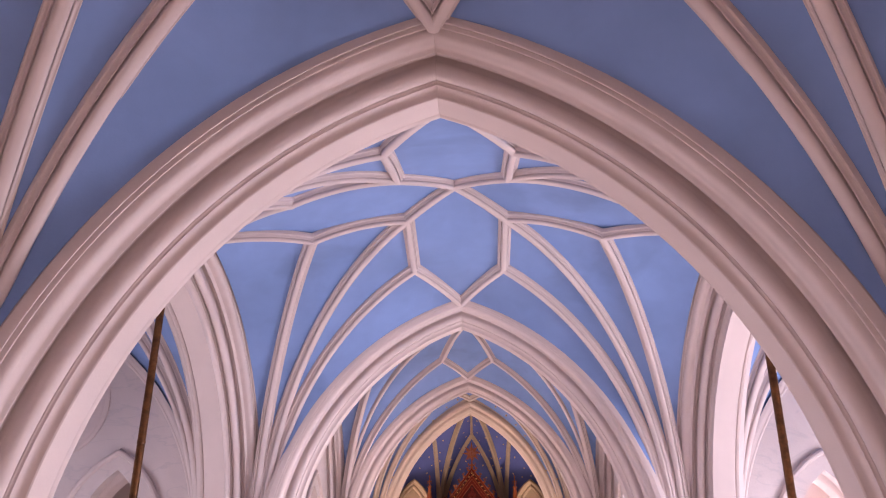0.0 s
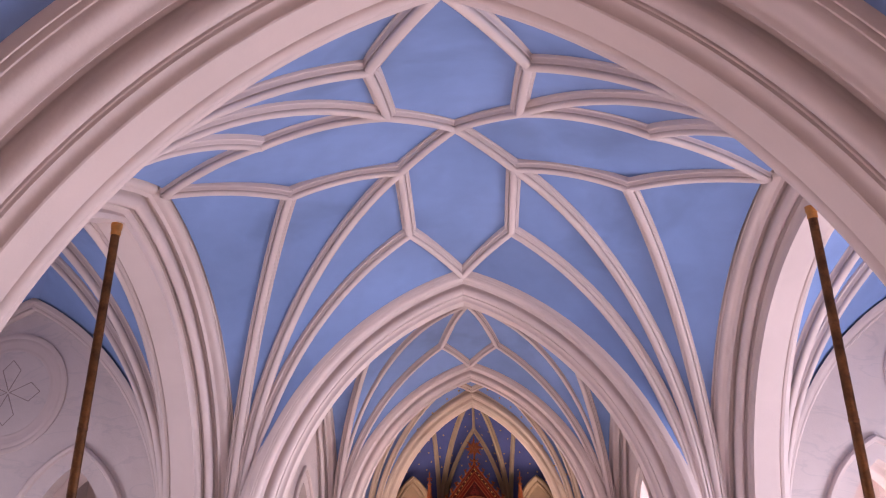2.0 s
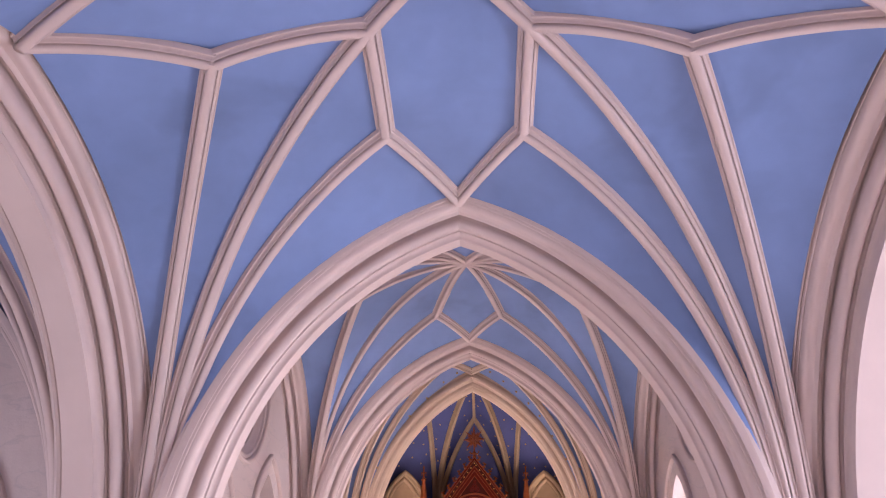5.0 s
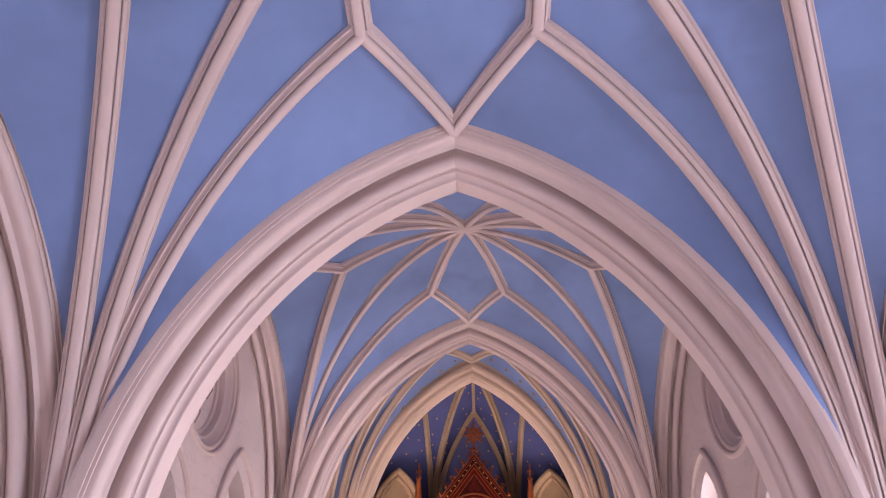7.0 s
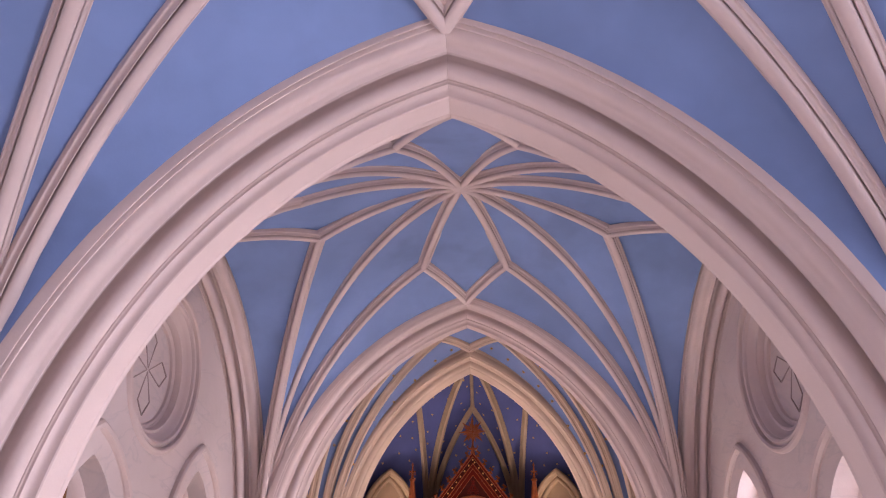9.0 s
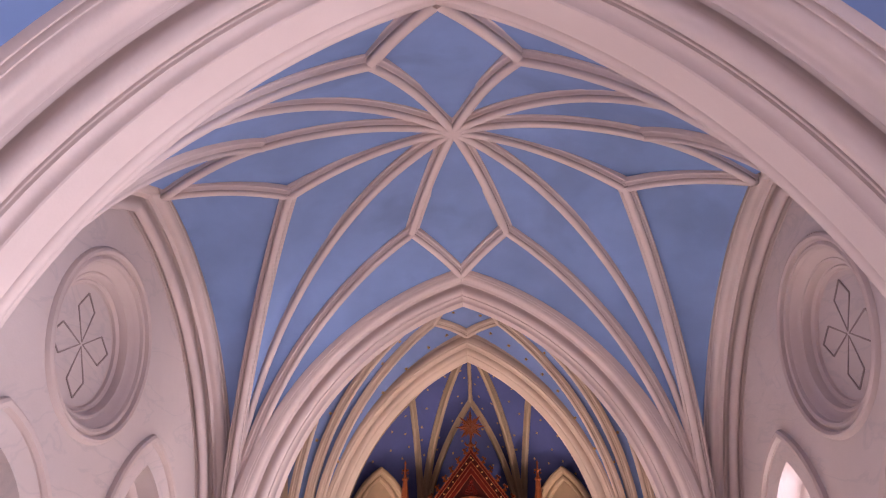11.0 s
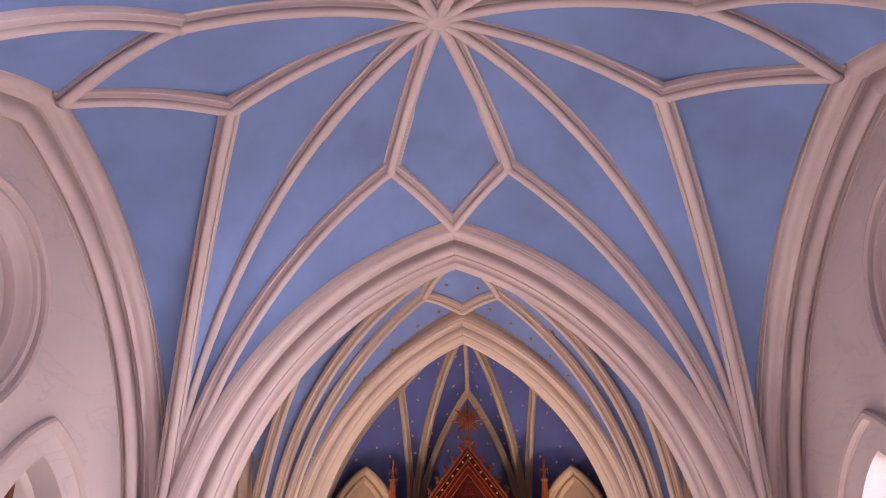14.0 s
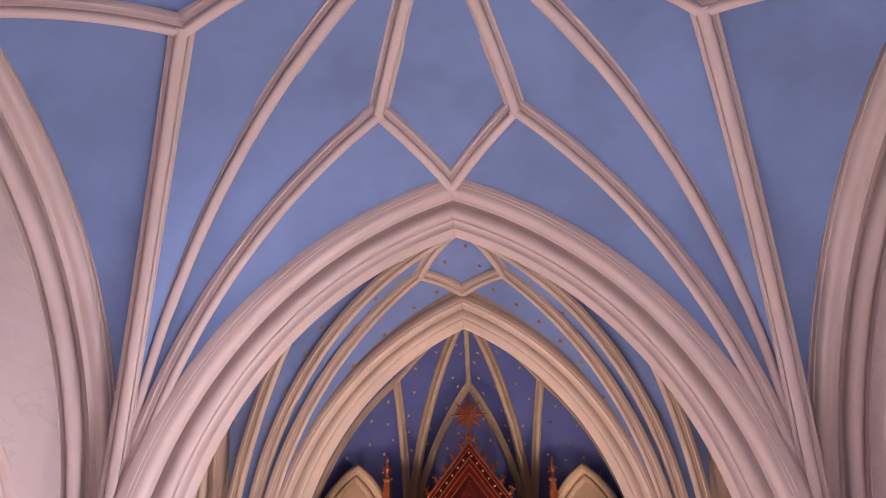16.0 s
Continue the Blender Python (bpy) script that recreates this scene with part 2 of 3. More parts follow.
def vault(name, yc, vf, v2, c_z, l1, l2, tt, a_z, blue, rib_mat, label, star, wall_z=8.98, wall_u=(3.0, 3.0), inset=0.20, feet=((2.98, 2.98, 2.98), (2.98, 2.98, 2.98)), stilt=0.0, east=None):
    """One bay of the nave's net vault. yc: its middle; vf: from there to the arch's face; l1, l2, tt: the nodes (across, along, height).
    feet: how far out the three ribs of the north and of the south side spring; east: the eastern arch's half width and its ribs' feet, where narrower."""
    webs, ribs, nodes, line = [], [], [], {}
    for sx in (-1, 1):
        for sy in (-1, 1):
            P = lambda u, v, z: Vector((sx * u, yc + sy * v, z))
            wu, ft, hw = wall_u[sx > 0], feet[sx > 0], HALF + 0.045
            if east and sy > 0:
                hw, ft = east
            A, C, W = P(0, vf, a_z + (0.08 if sy < 0 else 0)), P(0, 0, c_z), P(wu, 0, wall_z)
            L2, T = P(*l2), P(*tt)
            L1 = C if star else P(*l1)
            S2, S1, ST = (P(x, vf + inset, SPRING + stilt + h) for x, h in zip(ft, (0, 0.45 if star else 0, 0)))
            arch = spring(P(hw, vf, SPRING), A + Vector((0, 0, 0.045)))
            wall = spring(P(wu, v2, SPRING), W)
            r2, r1, rt = spring(S2, L2), spring(S1, L1), spring(ST, T)
            b_a2, b_21, b_1t, b_tw = 0.03, (0.09 if star else 0.03), (0.12 if star else 0.07), 0.06
            webs += [loft(arch, r2, b_a2), loft(r2, r1, b_21), loft(r1, rt, b_1t), loft(rt, wall, b_tw)]
            e_a2, e_21, e_1t, e_tw = bow(A, L2, b_a2), bow(L2, L1, b_21), bow(L1, T, b_1t), bow(T, W, b_tw)
            e_c1 = bow(C, L1, 0.02 if not star else 0)
            line[sx, sy] = (e_a2, e_21, e_1t, e_tw, e_c1)
            ribs += [r2, r1, rt, e_a2, e_21, e_1t, e_tw]
            if not star:
                ribs.append(e_c1)
            nodes += [L2, T, W] + ([] if star else [L1])
        nodes += [A] if sx > 0 else []
    for sy in (-1, 1):
        n, q = line[-1, sy], line[1, sy]
        webs.append(coons(n[0][::-1] + q[0][1:], n[4][::-1] + q[4][1:], n[1], q[1]))
    for sx in (-1, 1):
        n, q = line[sx, -1], line[sx, 1]
        webs.append(coons(n[2], q[2], n[4][::-1] + q[4][1:], n[3] + q[3][::-1][1:]))
    nodes.append(C)
    v, f = joined(webs)
    top = part(name, mesh_of(name, v, f, blue, True, 60))
    tagged(top, label, "vault", kind="structure")
    for pts in ribs:
        v, f = rib_sweep(pts, 0.83)
        part("rib", mesh_of("rib", v, f, rib_mat, True, 35), top)
    for q in nodes:
        v, f = boss(q, 0.125, 0.110) if star and q is C else boss(q)
        part("boss", mesh_of("boss", v, f, rib_mat, True, 50), top)
    return top


WALL_U = (3.05, 3.14)
ARCH_Y = (-8.03, -1.11, 5.81, 12.73, 19.24)
V_L1, V_L2, V_T = (0.645, 0.60, 9.475), (0.65, 1.79, 9.185), (1.89, 0.59, 9.195)
for k, (y0, y1) in enumerate(zip(ARCH_Y[:3], ARCH_Y[1:4])):
    vault("ceiling_%d" % (k + 1), (y0 + y1) / 2, (y1 - y0) / 2 - 0.60, (y1 - y0) / 2 - 0.16, 9.675, V_L1, V_L2, V_T, 8.93 if k == 1 else 8.97, BLUE, PLASTER,
          "blue painted plaster net vault with hexagon ribs", False, wall_u=WALL_U, feet=((2.97, 3.0, 3.09), (3.0, 3.09, 3.21)), stilt=0.3)
vault("ceiling_4", 15.985, 2.66, 3.10, 9.64, None, (0.593, 1.763, 9.23), (1.82, 0.555, 9.205), 8.97, BLUE, PLASTER,
      "blue painted plaster vault with a star of pinkish ribs", True, wall_u=(2.94, 2.94))
vault("ceiling_5", 20.82, 0.98, 1.12, 9.43, None, (0.57, 0.68, 9.07), (1.75, 0.22, 9.06), 8.92, CHANCEL_BLUE, CREAM,
      "short blue chancel vault with gilded stars and cream ribs", True, inset=0.02, east=(2.52, (2.60, 2.70, 2.98)))

# ---------------------------------------------------------------- transverse arches
ARCH_MOULD = [(0.5, -0.14), (0.58, -0.08), (0.605, -0.042), (0.604, 0.022), (0.599, 0.032), (0.59, 0.033), (0.586, 0.01), (0.576, 0.01), (0.572, 0.04), (0.566, 0.052), (0.557, 0.054), (0.551, 0.046),
              (0.546, 0.062), (0.538, 0.086), (0.522, 0.101), (0.498, 0.109), (0.47, 0.11), (0.445, 0.109), (0.425, 0.111), (0.412, 0.12), (0.405, 0.134), (0.393, 0.142), (0.385, 0.14), (0.381, 0.114),
              (0.374, 0.104), (0.355, 0.092), (0.335, 0.088), (0.318, 0.096), (0.312, 0.105), (0.308, 0.088), (0.301, 0.089), (0.299, 0.124), (0.312, 0.152), (0.325, 0.185), (0.322, 0.212), (0.306, 0.237),
              (0.282, 0.252), (0.256, 0.256), (0.23, 0.248), (0.214, 0.232), (0.208, 0.208), (0.2, 0.208), (0.197, 0.236), (0.191, 0.243), (0.186, 0.238), (0.183, 0.226), (0.176, 0.227), (0.173, 0.25),
              (0.158, 0.252), (0.142, 0.257), (0.13, 0.266), (0.121, 0.279), (0.116, 0.294), (0.114, 0.309), (0.106, 0.317)]


def two_centred(prof, half, R, n, place):
    """one half of a pointed arch. prof: (depth, inset from the outer line); place(across, depth, height) gives a point"""
    c = R - half
    rows = []
    for i in range(n + 1):
        row = []
        for d, inset in prof:
            r = R - inset
            a = math.acos(min(1, c / r)) * i / n
            row.append(place(r * math.cos(a) - c, d, SPRING + r * math.sin(a)))
        rows.append(row)
    legs = [place(half - inset, d, 0.0) for d, inset in prof]
    return grid([legs] + rows)


def transverse(y, mat, label, half=HALF, R=4.217, mould=ARCH_MOULD, k=1.0):
    top = empty("transverse_arch", (0, y, 0))
    prof = [(d, i * k) for d, i in mould]
    prof = prof + [(-d, i) for d, i in reversed(prof)]
    for sx in (-1, 1):
        v, f = two_centred(prof, half, R, 40, lambda a, d, z: Vector((sx * max(a, 0.0006), d, z)))
        part("arch_half", mesh_of("arch_half", v, f, mat, True, 32), top)
    tagged(top, label, "arch", "transverse arches", "structure")
    return top


for y in ARCH_Y:
    # the second arch sits a little lower than the others
    low = y == 5.81
    transverse(y, PLASTER, "pinkish white moulded plaster pointed arch across the nave", 2.90 if low else HALF, 4.145 if low else 4.217)

# unseen blocks added to stop light passing behind the arches' feet
for y in ARCH_Y:
    for sx in (-1, 1):
        v, f = box(min(sx * 3.0, sx * 3.9), max(sx * 3.0, sx * 3.9), y - 0.38, y + 0.38, 0, 5.7)
        tagged(part("pier", mesh_of("pier", v, f, PLASTER, False)), "plain pinkish plaster pier, added unseen behind the arch's foot to block light", "pier", "piers", "structure")

CH_MOULD = [(0.40, -0.10), (0.44, -0.04), (0.46, 0.0), (0.458, 0.040), (0.45, 0.050), (0.440, 0.048), (0.438, 0.0), (0.420, 0.0), (0.415, 0.062), (0.406, 0.072), (0.395, 0.066), (0.372, 0.060),
            (0.345, 0.062), (0.322, 0.072), (0.308, 0.090), (0.300, 0.112), (0.290, 0.118), (0.283, 0.108), (0.278, 0.020), (0.254, 0.020), (0.248, 0.110), (0.254, 0.138),
            (0.248, 0.165), (0.240, 0.195), (0.222, 0.215), (0.198, 0.222), (0.180, 0.214), (0.172, 0.200), (0.170, 0.150), (0.156, 0.150), (0.153, 0.222), (0.145, 0.236), (0.118, 0.262), (0.092, 0.290), (0.084, 0.297)]
CH_Y, CH_HALF, CH_R = 22.26, 2.53, 4.15
transverse(CH_Y, CREAM, "cream moulded plaster chancel arch with shadowed grooves", CH_HALF, CH_R, CH_MOULD, 0.97)

# ---------------------------------------------------------------- side walls
WALL_MOULD = [(0.05, -0.08)] + [((0.605 - d) * 0.84, i * 1.18) for d, i in ARCH_MOULD[2:-2]] + [(0.41, 0.300)]
OPEN_MOULD = WALL_MOULD[:-1] + [(0.385, 0.385), (0.39, 0.44), (0.69, 0.44), (0.70, 0.425), (0.705, 0.39), (0.715, 0.385), (0.73, 0.405), (0.76, 0.41), (0.79, 0.385), (0.80, 0.35), (0.81, 0.31), (0.88, 0.25)]


def pointed(half, apex, base, foot, n=14):
    """outline of a pointed opening, from the left foot over the apex to the right foot: (across, height)"""
    h = apex - base
    R = (half * half + h * h) / (2 * half)
    c = R - half
    out = [(-half, foot)]
    end = math.acos(min(1, c / R)) if c > 0 else math.atan2(h, -c)
    for i in range(n + 1):
        a = end * i / n
        out.append((c - R * math.cos(a), base + R * math.sin(a)))
    return out + [(-u, z) for u, z in reversed(out[:-1])]


def sheet(name, outer, holes, place, d0, d1, mat):
    """a wall of depth d0 to d1 with openings right through it; outlines in (across, height)"""
    bm = bmesh.new()
    loops = [outer] + holes
    for d in (d0, d1):
        es = []
        for lp in loops:
            vs = [bm.verts.new(place(u, d, z)) for u, z in lp]
            es += [bm.edges.new((vs[i], vs[(i + 1) % len(vs)])) for i in range(len(vs))]
        bmesh.ops.triangle_fill(bm, edges=es, use_beauty=True)
    for lp in loops:
        v0 = [bm.verts.new(place(u, d0, z)) for u, z in lp]
        v1 = [bm.verts.new(place(u, d1, z)) for u, z in lp]
        for i in range(len(lp)):
            j = (i + 1) % len(lp)
            bm.faces.new((v0[i], v0[j], v1[j], v1[i]))
    bmesh.ops.remove_doubles(bm, verts=bm.verts, dist=0.0003)
    bmesh.ops.recalc_face_normals(bm, faces=bm.faces)
    me = bpy.data.meshes.new(name)
    bm.to_mesh(me)
    bm.free()
    me.materials.append(mat)
    return me


LANCET_MOULD = [(0.02, -0.03), (-0.045, -0.022), (-0.062, 0.005), (-0.058, 0.045), (-0.02, 0.060), (-0.012, 0.052), (0.0, 0.060), (0.012, 0.085), (0.05, 0.100), (0.062, 0.092), (0.07, 0.104),
                (0.048, 0.130), (0.050, 0.165), (0.075, 0.192), (0.11, 0.200), (0.14, 0.190), (0.150, 0.176), (0.158, 0.182), (0.162, 0.215), (0.185, 0.240), (0.20, 0.262), (0.21, 0.270), (0.22, 0.262), (0.235, 0.285), (0.255, 0.325), (0.29, 0.345), (0.46, 0.375)]


def lancet(place, mat, parent, across, apex=6.70, half=0.95, base=5.35):
    """moulded frame round a pointed opening; place(across, depth, height)"""
    h = apex - base
    R = (half * half + h * h) / (2 * half)
    c = R - half
    for s in (-1, 1):
        rows = []
        for i in range(25):
            row = []
            for d, inset in LANCET_MOULD:
                r = R - inset
                a = math.acos(min(1, c / r)) * i / 24
                row.append(place(across + s * (r * math.cos(a) - c), d, base + r * math.sin(a)))
            rows.append(row)
        legs = [place(across + s * (half - inset), d, 1.0) for d, inset in LANCET_MOULD]
        v, f = grid([legs] + rows)
        part("lancet_frame", mesh_of("lancet_frame", v, f, mat, True, 35), parent)


RING_MOULD = [(0.04, 0.93), (-0.005, 0.925), (-0.030, 0.905), (-0.036, 0.880), (-0.022, 0.855), (0.012, 0.848), (0.016, 0.838), (0.004, 0.828), (-0.006, 0.805), (0.002, 0.780), (0.028, 0.768), (0.034, 0.756),
              (0.060, 0.735), (0.085, 0.705), (0.092, 0.690), (0.086, 0.680), (0.090, 0.660), (0.115, 0.645), (0.150, 0.640), (0.158, 0.625), (0.150, 0.61), (0.16, 0.59), (0.185, 0.585), (0.19, 0.56)]


def roundel(name, place, across, height, label, size=1.0, flat=False):
    """a round relief: a moulded ring, a sunk disc and four incised petals"""
    top = empty(name)
    n = 64
    mould = RING_MOULD[:1] + [(d * (0.16 if flat else 1.25 if d > 0 else 1.15), r) for d, r in RING_MOULD[1:]]
    rows = [[place(across + r * size * math.cos(k * 2 * math.pi / n), d, height + r * size * math.sin(k * 2 * math.pi / n)) for k in range(n)] for d, r in mould]
    v, f = grid(rows, closed=True)
    part("ring", mesh_of("ring", v, f, PLASTER, True, 35), top)
    dd = mould[-1][0]
    disc = [[place(across + q * size * math.cos(k * 2 * math.pi / n), dd - 0.002 - 0.01 * (1 - q / 0.58), height + q * size * math.sin(k * 2 * math.pi / n)) for k in range(n)] for q in (0.58, 0.3, 0.001)]
    v, f = grid(disc, closed=True)
    plate = part("disc", mesh_of("disc", v, f, MARBLED), top)
    for k in range(4):
        a0 = k * math.pi / 2 + 0.03
        shape = [(0.02, 0.0), (0.37, 0.40), (0.50, 0.0), (0.37, -0.40), (0.02, 0.0)]
        pts = []
        for r, a in shape:
            pts.append((across + r * size * math.cos(a0 + a), height + r * size * math.sin(a0 + a)))
        pieces = []
        for (u0, z0), (u1, z1) in zip(pts[:-1], pts[1:]):
            du, dz = u1 - u0, z1 - z0
            ln = math.hypot(du, dz)
            nu, nz = -dz / ln * 0.006, du / ln * 0.006
            e = dd - 0.016
            q = [place(u0 + nu, e, z0 + nz), place(u1 + nu, e, z1 + nz), place(u1 - nu, e, z1 - nz), place(u0 - nu, e, z0 - nz)]
            q2 = [place(u0 + nu, dd, z0 + nz), place(u1 + nu, dd, z1 + nz), place(u1 - nu, dd, z1 - nz), place(u0 - nu, dd, z0 - nz)]
            pieces.append((q + q2, [(0, 1, 2, 3), (0, 4, 5, 1), (1, 5, 6, 2), (2, 6, 7, 3), (3, 7, 4, 0)]))
        v, f = joined(pieces)
        part("petal", mesh_of("petal", v, f, INK, False), plate)
    return tagged(top, label, "roundel", "roundels")


def rod(at, z_top, z_low, label):
    """a brass hanging rod with its cap and, far down, its lamp"""
    top = empty("hanging_lamp", at)
    o = Vector((0, 0, 0))
    z = lambda h: Vector((0, 0, h))
    v, f = tube([z(z_low - 0.2), z((z_low + z_top) / 2), z(z_top - 0.05)], [0.044, 0.044, 0.044])
    tube_part = part("rod", mesh_of("rod", v, f, BRASS, True, 50), top, "dark aged brass tube")
    for zj in (z_top - 1.15, z_top - 2.05):
        v, f = lathe((0, 0, zj), [(0.044, -0.02), (0.0465, -0.016), (0.0465, 0.016), (0.044, 0.02)])
        part("collar", mesh_of("collar", v, f, BRASS), tube_part)
    v, f = lathe((0, 0, z_top), [(0.044, -0.11), (0.049, -0.10), (0.051, -0.08), (0.047, -0.06), (0.052, -0.045), (0.057, -0.02), (0.057, 0.02)])
    part("cap", mesh_of("cap", v, f, BRASS_CAP), top, "coppery brass ceiling cap")
    v, f = lathe((0, 0, z_low), [(0.30, 0.0), (0.31, -0.01), (0.29, -0.10), (0.22, -0.18), (0.10, -0.23), (0.001, -0.24), (0.10, -0.22), (0.21, -0.17), (0.28, -0.09), (0.295, 0.0)])
    part("bowl", mesh_of("bowl", v, f, LAMP_GLASS), top, "white glass bowl open to the top")
    return tagged(top, label, "lamp", "hanging lamps")


def side_of(sx):
    return "south" if sx > 0 else "north"


WALL_X = 3.50
for sx in (-1, 1):
    # solid nave walls beside the two western bays, unseen windows added low for the fill
    for k, (y0, y1) in enumerate(zip(ARCH_Y[:2], ARCH_Y[1:3])):
        yc, hl = (y0 + y1) / 2, (y1 - y0) / 2
        pl = lambda u, d, z: Vector((sx * (WALL_U[sx > 0] + d), yc + u, z))
        place = lambda u, d, z: Vector((sx * (WALL_X + d), yc + u, z))
        w = part("wall_%s_%d" % (side_of(sx), k + 1), sheet("wall", [(-hl, 0), (hl, 0), (hl, 9.6), (-hl, 9.6)], [pointed(1.4, 5.3, 3.8, 1.0)], place, 0, 0.5, MARBLED))
        tagged(w, "marbled white plaster nave wall with an added unseen window", "wall", kind="structure")
        for s in (-1, 1):
            v, f = two_centred(WALL_MOULD, hl - 0.16, 4.16, 36, lambda a, d, z: pl(s * a, d, z))
            part("wall_arch", mesh_of("wall_arch", v, f, PLASTER, True, 32), w)
        v, f = box(sx * 3.65, sx * 3.70, yc - 1.4, yc + 1.4, 1.0, 5.3)
        part("pane", mesh_of("pane", v, f, GLASS, False), w)
    # the open arch to the side chapel
    yc, hl = 9.27, 3.46
    pl = lambda u, d, z: Vector((sx * (WALL_U[sx > 0] + d), yc + u, z))
    a = empty("arcade_arch", (0, 0, 0))
    for s in (-1, 1):
        v, f = two_centred(OPEN_MOULD, hl - 0.16, 4.16, 44, lambda u, d, z: pl(s * u, d, z))
        part("arch_half", mesh_of("arch_half", v, f, PLASTER, True, 32), a)
    tagged(a, "pinkish white moulded open arch to the side chapel", "arch", "arcade arches", "structure")
    rod((sx * 3.51, 9.27, 0), 8.585, 1.5, "long aged brass rod lamp hanging from the chapel arch")
    # the closed bay with its roundel and two lancets
    yc, hl = 15.985, 3.25
    pl = lambda u, d, z: Vector((sx * (2.94 + d), yc + u, z))
    place = lambda u, d, z: Vector((sx * (3.31 + d), yc + u, z))
    holes = [[(u + dx, z) for u, z in pointed(0.63, 6.38, 5.35, 1.0)] for dx in (-1.26, 1.26)]
    n = 48
    holes.append([(0.90 * math.cos(k * 2 * math.pi / n), 7.39 + 0.90 * math.sin(k * 2 * math.pi / n)) for k in range(n)])
    w = part("wall_%s_4" % side_of(sx), sheet("wall", [(-hl, 0), (hl, 0), (hl, 9.6), (-hl, 9.6)], holes, place, 0, 0.45, MARBLED))
    tagged(w, "marbled white plaster wall with two lancet openings", "wall", kind="structure")
    for s in (-1, 1):
        v, f = two_centred(WALL_MOULD, 3.10, 4.22, 36, lambda u, d, z: pl(s * u, d, z))
        part("wall_arch", mesh_of("wall_arch", v, f, PLASTER, True, 32), w)
    for dx in (-1.26, 1.26):
        lancet(place, PLASTER, w, dx, 6.67, 0.93)
        rod((sx * 3.55, yc + dx, 0), 6.34, 1.4, "aged brass rod lamp hanging in a lancet opening")
    roundel("roundel", place, 0.0, 7.39, "white plaster roundel with a moulded ring and four incised petals")
    # chancel wall
    pl = lambda u, d, z: Vector((sx * (3.0 + d), 20.82 + u, z))
    v, f = box(sx * 3.35, sx * 3.8, 19.24, 23.0, 0, 9.6)
    w = part("wall_%s_5" % side_of(sx), mesh_of("wall", v, f, CREAM, False))
    tagged(w, "cream plaster chancel side wall", "wall", kind="structure")
    for s in (-1, 1):
        v, f = two_centred(WALL_MOULD, 1.25, 7.23, 30, lambda u, d, z: pl(s * u, d, z))
        part("wall_arch", mesh_of("wall_arch", v, f, CREAM, True, 32), w)

